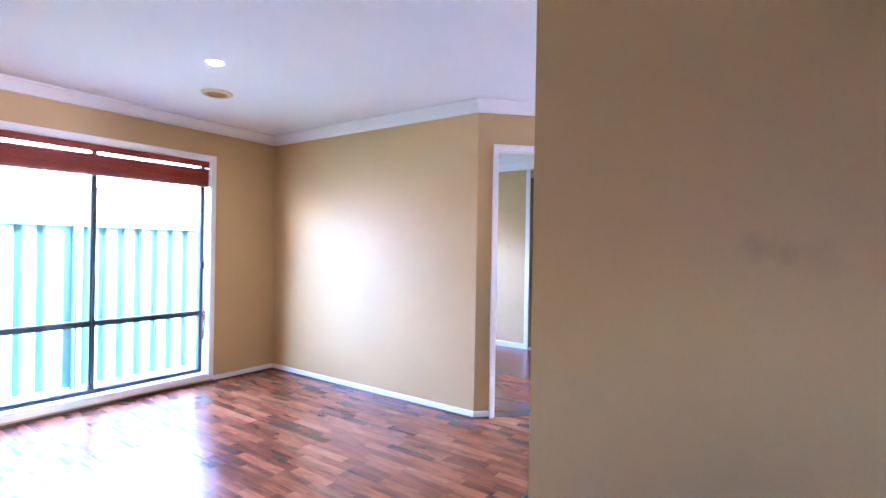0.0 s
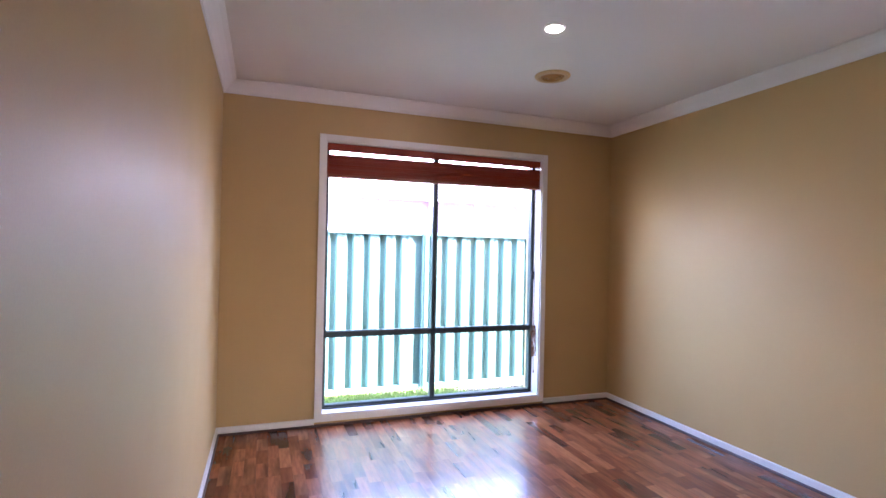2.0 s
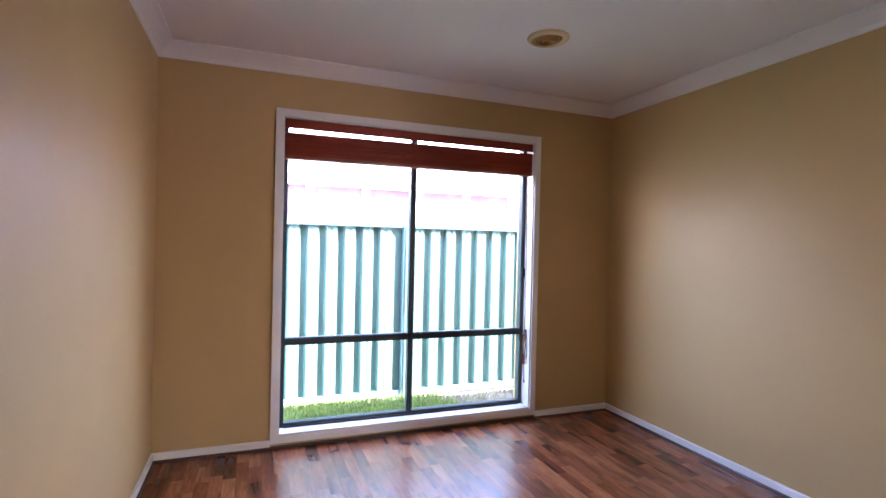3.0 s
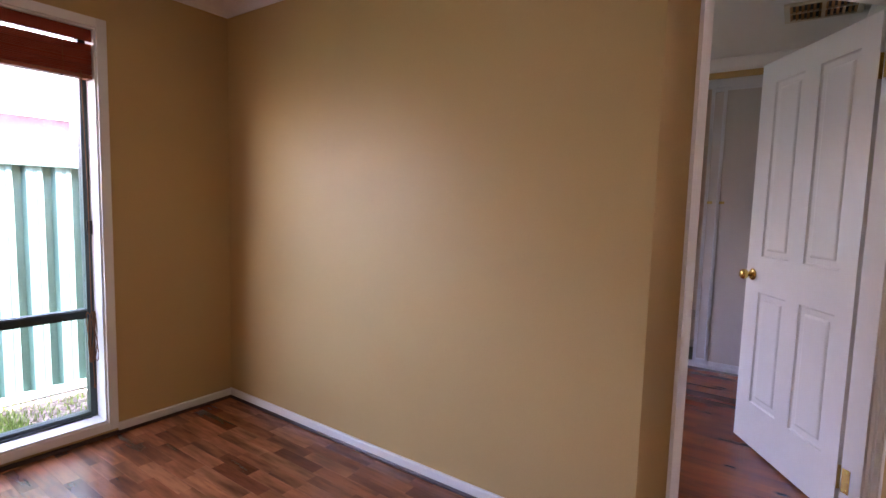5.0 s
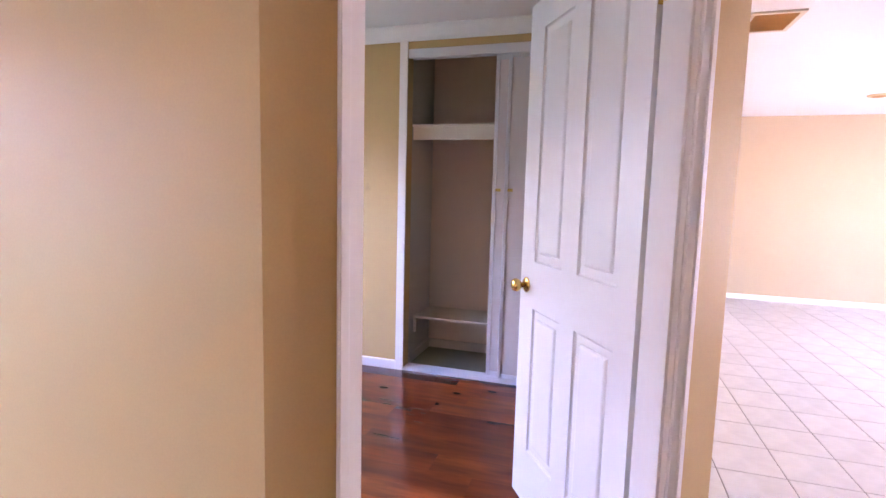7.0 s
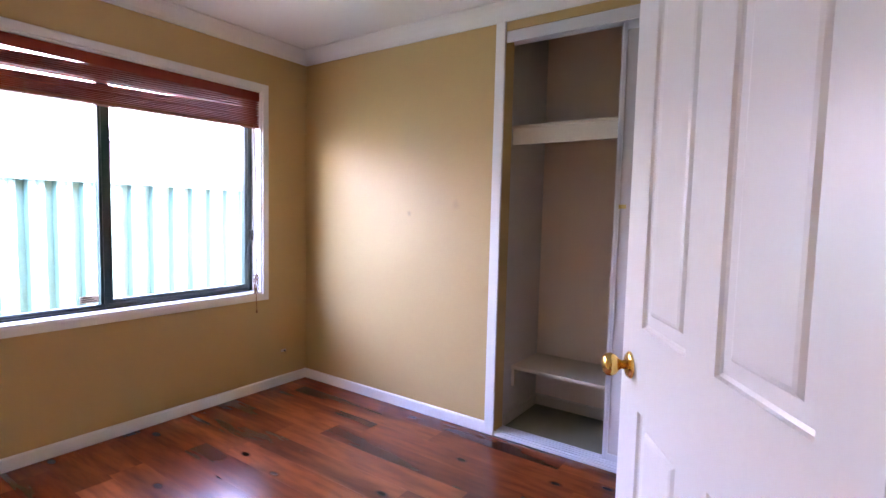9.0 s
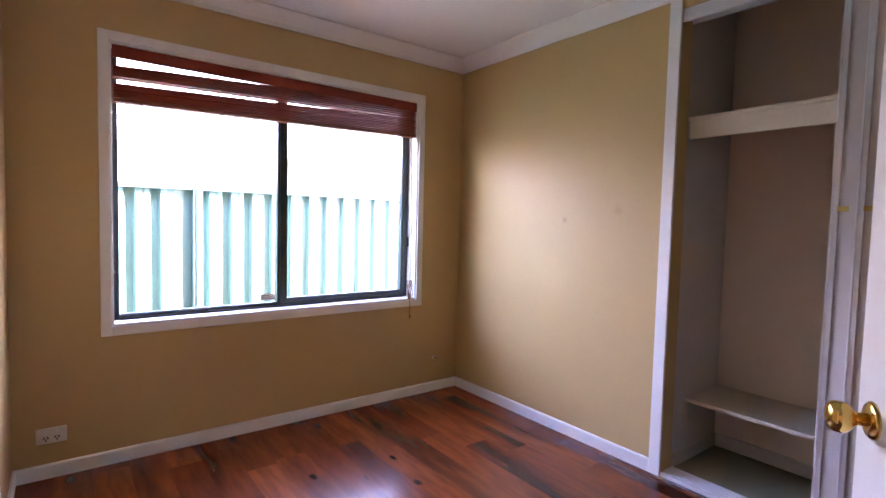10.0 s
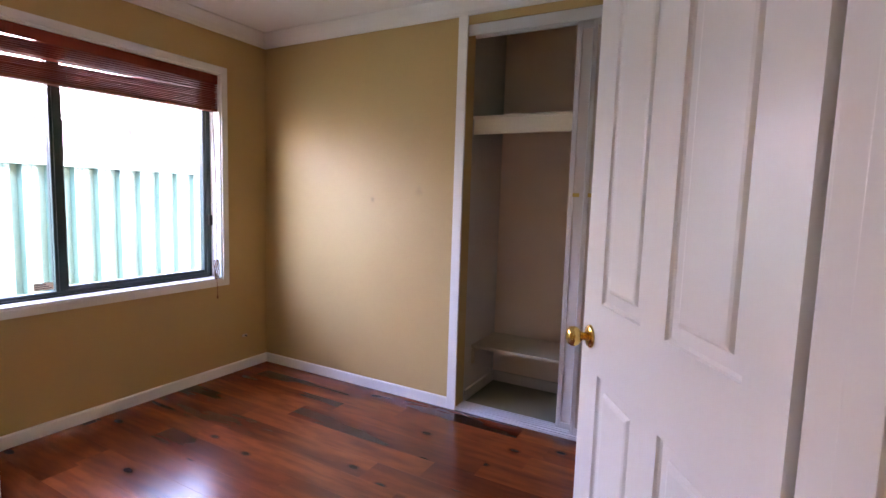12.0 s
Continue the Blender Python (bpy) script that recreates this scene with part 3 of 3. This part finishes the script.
part("support", boxed(6.88, 6.898, 3.627, 3.6445, 0.24, 0.347), M_shelf, sh)
part("support", boxed(6.898, 7.24, 3.627, 3.6445, 0.31, 0.347), M_shelf, sh)
structure("floor_wardrobe_carpet", boxed(XE + 0.11, 7.25, 2.085, 3.645, -0.02, 0.018), M_carpet, "worn grey-green carpet remnant in the wardrobe", "carpet")
structure("baseboard_wardrobe", sweep(bmesh.new(), [(XE + 0.11, 3.645), (7.25, 3.645), (7.25, 2.09)], [(0, 0.018), (0.01, 0.018), (0.01, 0.085), (0, 0.09)]), M_grey, "grey painted skirting in the wardrobe", "baseboard")


# ---- small fixtures ----
def power_point(m, w, h, holes_n, label):
    g = thing("power_point", label, "power outlet", m)
    part("plate", boxed(-w / 2, w / 2, -0.009, 0, -h / 2, h / 2, bevel=0.003), M_cream, g)
    for k in range(holes_n):
        x = (k - (holes_n - 1) / 2) * w * 0.36
        part("switch", boxed(x - 0.006, x + 0.006, -0.013, -0.009, h * 0.18, h * 0.36, bevel=0.001), M_white, g)
        bm = bmesh.new()
        for dx, rz in ((-0.007, 25), (0.007, -25), (0, 0)):
            b2 = boxed(-0.0025, 0.0025, -0.0100, -0.0088, -0.006, 0.006)
            b2.transform(pose(x + dx, 0, -h * 0.12 - (0.011 if rz == 0 else 0), 0, rz, 0))
            me = bpy.data.meshes.new("tmp")
            b2.to_mesh(me)
            b2.free()
            bm.from_mesh(me)
            bpy.data.meshes.remove(me)
        part("socket", bm, M_dark, g)
    return g


power_point(pose(4.2525, N, 0.202), 0.116, 0.072, 2, "cream double power point low on the tan wall")
power_point(pose(XL, 3.68, 0.24, 0, 0, 90), 0.072, 0.116, 1, "cream single power point low on the tan wall")
power_point(pose(XB, 4.66, 0.22, 0, 0, 90), 0.116, 0.072, 2, "cream double power point beside the bedroom window")
g = thing("cable_outlet", "small cut cable stub poking from the wall", "cable outlet", pose(6.474, N, 0.248))
part("cap", boxed(-0.022, 0.022, -0.005, 0, -0.009, 0.009, bevel=0.002), M_shelf, g)
part("cable_stub", cord_mesh(bmesh.new(), [(0.002, -0.003, 0), (0.004, -0.016, 0.002), (0.0, -0.024, -0.004)], 0.004), M_dark, g)

g = thing("downlight", "round recessed ceiling downlight, switched on", "ceiling light", pose(2.442, 3.77, H, 180))
part("ring", lathe(bmesh.new(), [(0.055, -0.001), (0.055, 0.004), (0.046, 0.007), (0.042, 0.003)]), M_white, g, "white metal ring", True)
part("lamp", lathe(bmesh.new(), [(0.041, 0.002), (0.034, 0.008), (0.015, 0.011)]), M_light, g, "glowing lamp face", True)


def round_vent(x, y, r, label):
    g = thing("round_vent", label, "air vent", pose(x, y, H, 180))
    part("flange", lathe(bmesh.new(), [(r, -0.001), (r, 0.004), (r * 0.93, 0.012), (r * 0.74, 0.016), (r * 0.72, 0.004)], None, 40), M_flange, g, "tarnished cream and brass flange", True)
    part("backing", lathe(bmesh.new(), [(r * 0.73, 0.0), (r * 0.73, 0.003), (0.001, 0.0035)], None, 32), M_brown, g)
    for k, rr in enumerate((0.66, 0.48, 0.3)):
        part("cone", lathe(bmesh.new(), [(r * rr, 0.004 + 0.004 * k), (r * rr, 0.007 + 0.004 * k), (r * (rr - 0.09), 0.016 + 0.004 * k), (r * (rr - 0.1), 0.006)], None, 32), M_oldbrass, g, "", True)


round_vent(2.8, 4.36, 0.112, "round brass-coloured ceiling air vent with rings")
round_vent(9.66, -0.32, 0.1, "round ceiling air vent in the living room")


def square_vent(x0, x1, y0, y1, label, slats, crossed):
    g = thing("ceiling_vent", label, "air vent")
    z1 = H + 0.001
    bm = bmesh.new()
    bars = ((x0, x1, y0, y0 + 0.028), (x0, x1, y1 - 0.028, y1), (x0, x0 + 0.028, y0 + 0.028, y1 - 0.028), (x1 - 0.028, x1, y0 + 0.028, y1 - 0.028),
              ((x0 + x1) / 2 - 0.009, (x0 + x1) / 2 + 0.009, y0 + 0.028, y1 - 0.028), (x0 + 0.028, x1 - 0.028, (y0 + y1) / 2 - 0.009, (y0 + y1) / 2 + 0.009))
    for b in bars if crossed else bars[:4] + bars[5:]:
        box(bm, *b, H - 0.012, z1, 0.002)
    part("frame", bm, M_shelf, g, "cream metal frame")
    part("backing", boxed(x0 + 0.02, x1 - 0.02, y0 + 0.02, y1 - 0.02, H - 0.002, z1), M_dark, g)
    for k in range(slats):
        for h in (0, 1):
            a = (x0 + x1) / 2 if h else x0 + 0.028
            b = x1 - 0.028 if h else (x0 + x1) / 2
            y = y0 + 0.036 + (y1 - y0 - 0.07) * k / (slats - 1)
            b2 = boxed(a, b, -0.008, 0.008, -0.0008, 0.0008)
            b2.transform(pose(0, y, H - 0.008, 40 if k < slats / 2 else -40))
            part("slat", b2, M_oldbrass, g)


square_vent(5.655, 5.965, 2.2, 2.565, "square louvred ceiling vent in the bedroom", 12, True)
square_vent(6.86, 7.24, 1.235, 1.78, "large louvred ceiling return vent in the living room", 30, False)

# ---- outside ----
G = -0.33
structure("ground", boxed(-300, 300, -300, 300, G - 0.3, G), M_soil, "dry bare soil along the fence", "ground")
# dark strip laid over the ground where the house's shade falls
structure("ground_shade_strip", boxed(-1.5, 8.0, N + 0.24, 6.96, G - 0.02, G + 0.005), M_bed, "soil between house and fence, coloured dark for the house's shade", "ground")
fence = thing("fence", "dark green ribbed steel boundary fence with posts", "fence", pose(0, 7.13, 0))
nper = 12
for k, px in enumerate((-1.91, 0.47, 2.85, 5.23, 7.61, 9.99)):
    bm = boxed(px - 0.035, px + 0.035, -0.062, 0.03, G - 0.1, 1.5, bevel=0.003)
    box(bm, px - 0.012, px + 0.012, -0.072, -0.062, G - 0.1, 1.495, 0.002)
    part("post", bm, M_fence, fence)
    if k == 5:
        break
    part("top_rail", boxed(px + 0.028, px + 2.352, -0.045, 0.025, 1.462, 1.5, bevel=0.004), M_fence, fence)
    part("bottom_rail", boxed(px + 0.028, px + 2.352, -0.045, 0.025, G + 0.02, G + 0.08, bevel=0.004), M_fence, fence)
    bm = bmesh.new()
    line = []
    for j in range(nper):
        w = 2.19 / nper
        x = px + 0.03 + w * j
        line += [(x, 0.012), (x + w * 0.26, 0.012), (x + w * 0.36, -0.032), (x + w * 0.54, -0.032), (x + w * 0.59, -0.029), (x + w * 0.68, -0.029), (x + w * 0.73, -0.032), (x + w * 0.9, -0.032)]
    line.append((px + 2.35, 0.012))
    lo, hi = [bm.verts.new((x, y, G + 0.05)) for x, y in line], [bm.verts.new((x, y, 1.47)) for x, y in line]
    lb, hb = [bm.verts.new((x, y + 0.003, G + 0.05)) for x, y in line], [bm.verts.new((x, y + 0.003, 1.47)) for x, y in line]
    for a in range(len(line) - 1):
        bm.faces.new((lo[a], lo[a + 1], hi[a + 1], hi[a]))
        bm.faces.new((lb[a], hb[a], hb[a + 1], lb[a + 1]))
    bmesh.ops.recalc_face_normals(bm, faces=bm.faces)
    part("sheet", bm, M_fence, fence, "ribbed steel sheet")

nb = thing("neighbour_house", "low pinkish brick house with pale posts and roof beyond the fence", "house")
part("wall", boxed(-4, 13, 10.4, 10.65, G, 2.22), M_brick, nb, "pinkish brick wall")
for k in range(18):
    part("pier", boxed(-3.4 + 0.92 * k, -3.28 + 0.92 * k, 10.34, 10.4, G, 2.22), M_white, nb, "pale upright")
bm = bmesh.new()
v = [bm.verts.new(p) for p in ((-4.6, 10.1, 2.22), (13.6, 10.1, 2.22), (13.6, 13.5, 3.9), (-4.6, 13.5, 3.9), (-4.6, 10.1, 2.36), (13.6, 10.1, 2.36), (13.6, 13.5, 4.02), (-4.6, 13.5, 4.02))]
for f in ((0, 3, 2, 1), (4, 5, 6, 7), (0, 1, 5, 4), (1, 2, 6, 5), (2, 3, 7, 6), (3, 0, 4, 7)):
    bm.faces.new([v[i] for i in f])
part("roof", bm, M_roof, nb, "pale low-pitched roof")


def scatter(name, count, make, material, label):
    r = random.Random(len(name) * 7)
    vs, fs = [], []
    for _ in range(count):
        make(r, vs, fs)
    me = bpy.data.meshes.new(name)
    me.from_pydata(vs, [], fs)
    me.materials.append(material)
    return tagged(new(name, me), label, name, kind="stuff")


def stone(r, vs, fs):
    x, y = r.uniform(0.6, 7.2), r.uniform(5.56, 7.04)
    if y > 7.05 or (x < 3.0 and r.random() < 0.75 and y < 6.9):
        return
    s, b = r.uniform(0.01, 0.034), len(vs)
    a = r.uniform(0, 6.28)
    for k in range(5):
        q = a + 6.2832 * k / 5
        vs.append((x + s * r.uniform(0.8, 1.3) * math.cos(q), y + s * r.uniform(0.6, 1.1) * math.sin(q), G + s * r.uniform(0.0, 0.3)))
    vs.append((x, y, G + s * r.uniform(0.6, 0.9)))
    for k in range(5):
        fs.append((b + k, b + (k + 1) % 5, b + 5))


def blade(r, vs, fs):
    x, y = min(r.gauss(1.8, 0.8), 2.9 + 0.4 * r.random()), min(6.6 + r.gauss(0, 0.25), 7.0)
    if r.random() < 0.03:
        x, y = r.uniform(2.6, 4.2), 6.3 + r.random() * 0.7
    h, a, b = r.uniform(0.02, 0.085), r.uniform(0, 6.28), len(vs)
    w, lean = 0.003, r.uniform(0, 0.05)
    dx, dy = math.cos(a), math.sin(a)
    vs += [(x - dy * w, y + dx * w, G), (x + dy * w, y - dx * w, G), (x + dx * lean * 0.4 + dy * w, y + dy * lean * 0.4 - dx * w, G + h * 0.6), (x + dx * lean * 0.4 - dy * w, y + dy * lean * 0.4 + dx * w, G + h * 0.6), (x + dx * lean, y + dy * lean, G + h)]
    fs += [(b, b + 1, b + 2, b + 3), (b + 3, b + 2, b + 4)]


scatter("gravel", 16000, stone, M_stone, "loose pale gravel beside the house wall")
scatter("grass", 34000, blade, M_grass, "tufts of short green grass along the fence")


# ---- floors, piece by piece ----
def piece_mesh(name, w, l, th, gap, material):
    bm = bmesh.new()
    c = 0.0001
    vs = []
    for z, i in ((-th, 0), (-c, 0), (0, c)):
        a, b = w / 2 - gap - i, l / 2 - gap - i
        vs.append([bm.verts.new(p) for p in ((-a, -b, z), (a, -b, z), (a, b, z), (-a, b, z))])
    for p, q in zip(vs, vs[1:]):
        for k in range(4):
            bm.faces.new((p[k], p[(k + 1) % 4], q[(k + 1) % 4], q[k]))
    bm.faces.new(vs[-1])
    return finish(name, bm, material)


def lay(parent, name, cells, th, gap, material, near, rest_label):
    """Pieces (x0, x1, y0, y1): the first ones of the near stretch are objects, the rest one joined part."""
    meshes, count, joined = {}, 0, bmesh.new()
    for x0, x1, y0, y1 in cells:
        if x1 - x0 < 0.01 or y1 - y0 < 0.02:
            continue
        if count < 300 and near((x0 + x1) / 2, (y0 + y1) / 2):
            key = (round(x1 - x0, 3), round(y1 - y0, 3))
            if key not in meshes:
                meshes[key] = piece_mesh(name, x1 - x0, y1 - y0, th, gap, material)
            ob = new(name, meshes[key])
            ob.parent, ob.location = parent, ((x0 + x1) / 2, (y0 + y1) / 2, 0)
            count += 1
        else:
            a, b, c, d = x0 + gap, x1 - gap, y0 + gap, y1 - gap
            vv = [joined.verts.new(p) for p in ((a, c, 0), (b, c, 0), (b, d, 0), (a, d, 0), (a, c, -th), (b, c, -th), (b, d, -th), (a, d, -th))]
            for f in ((0, 1, 2, 3), (0, 4, 5, 1), (1, 5, 6, 2), (2, 6, 7, 3), (3, 7, 4, 0)):
                joined.faces.new([vv[i] for i in f])
    if joined.verts:
        tagged(part(name + "_field", joined, material, parent, rest_label), kind="stuff")
    else:
        joined.free()


def courses(x0, x1, y0, y1, w, lengths, r):
    cells, x = [], x0
    while x < x1 - 0.004:
        y = y0 - r.uniform(0, max(lengths))
        while y < y1:
            l = r.choice(lengths)
            a, b = max(y, y0), min(y + l, y1)
            if b - a > 0.02:
                cells.append((x, min(x + w, x1), a, b))
            y += l
        x += w
    return cells


r = random.Random(11)
fl = structure("floor_lounge", boxed(-1.0, 4.3, -0.7, N, -0.05, -0.004), M_under, "reddish-brown block-pattern laminate floor with a glossy finish", "floor")
cells = courses(XL, XR, 1.85, N, 0.066, (0.2, 0.25, 0.3, 0.36), r) + courses(-1.0, 2.64, -0.7, 1.3, 0.066, (0.3, 0.36, 0.42), r)
cells += courses(XL, 2.64, 1.3, 1.85, 0.066, (0.3, 0.36, 0.42), r) + courses(XR, 4.6, 1.85, 2.81, 0.066, (0.3, 0.36, 0.42), r)
cells = [c if c[1] <= XR + 0.001 else (c[0], c[1], c[2], min(c[3], 6.92 - (c[0] + c[1]) / 2)) for c in cells]
lay(fl, "floor_block", cells, 0.006, 0.0002, M_lam, lambda x, y: x > 1.7 and 2.2 < y < 5.0, "reddish-brown laminate blocks")
fl = structure("floor_bedroom", boxed(4.3, XE, 2.085, N, -0.05, -0.004), M_under, "dark red-brown knotty vinyl plank floor", "floor")
cells = [(c[0], c[1], max(c[2], 6.92 - (c[0] + c[1]) / 2), c[3]) for c in courses(XB - 0.01, XE, 2.085, N, 0.152, (0.91, 1.22), r)]
lay(fl, "floor_plank", cells, 0.006, 0.0002, M_vinyl, lambda x, y: True, "vinyl planks")
structure("trim_threshold", sweep(bmesh.new(), [at45(0.157, 0.07), at45(0.982, 0.07)], [(-0.055, -0.003), (0.055, -0.003), (0.05, 0.003), (-0.05, 0.003)]), M_brown, "dark floor strip in the doorway", "trim")
fl = structure("floor_living", boxed(2.74, 10.93, -3.1, 1.985, -0.05, -0.0045), M_grout, "pale grey ceramic tile floor with dark grout", "floor")
cells = []
i0, j0 = int((2.74 - TX) / TS) - 1, int((-3.1 - TY) / TS) - 1
for i in range(i0, i0 + 31):
    for j in range(j0, j0 + 20):
        a, b, c, d = max(TX + i * TS, 2.742), min(TX + (i + 1) * TS, 10.928), max(TY + j * TS, -3.098), min(TY + (j + 1) * TS, 1.983)
        if b > a and d > c:
            cells.append((a, b, c, d))
lay(fl, "tile", cells, 0.006, 0.003, M_tile, lambda x, y: x > 4.6 and y > -1.6, "pale grey tiles")
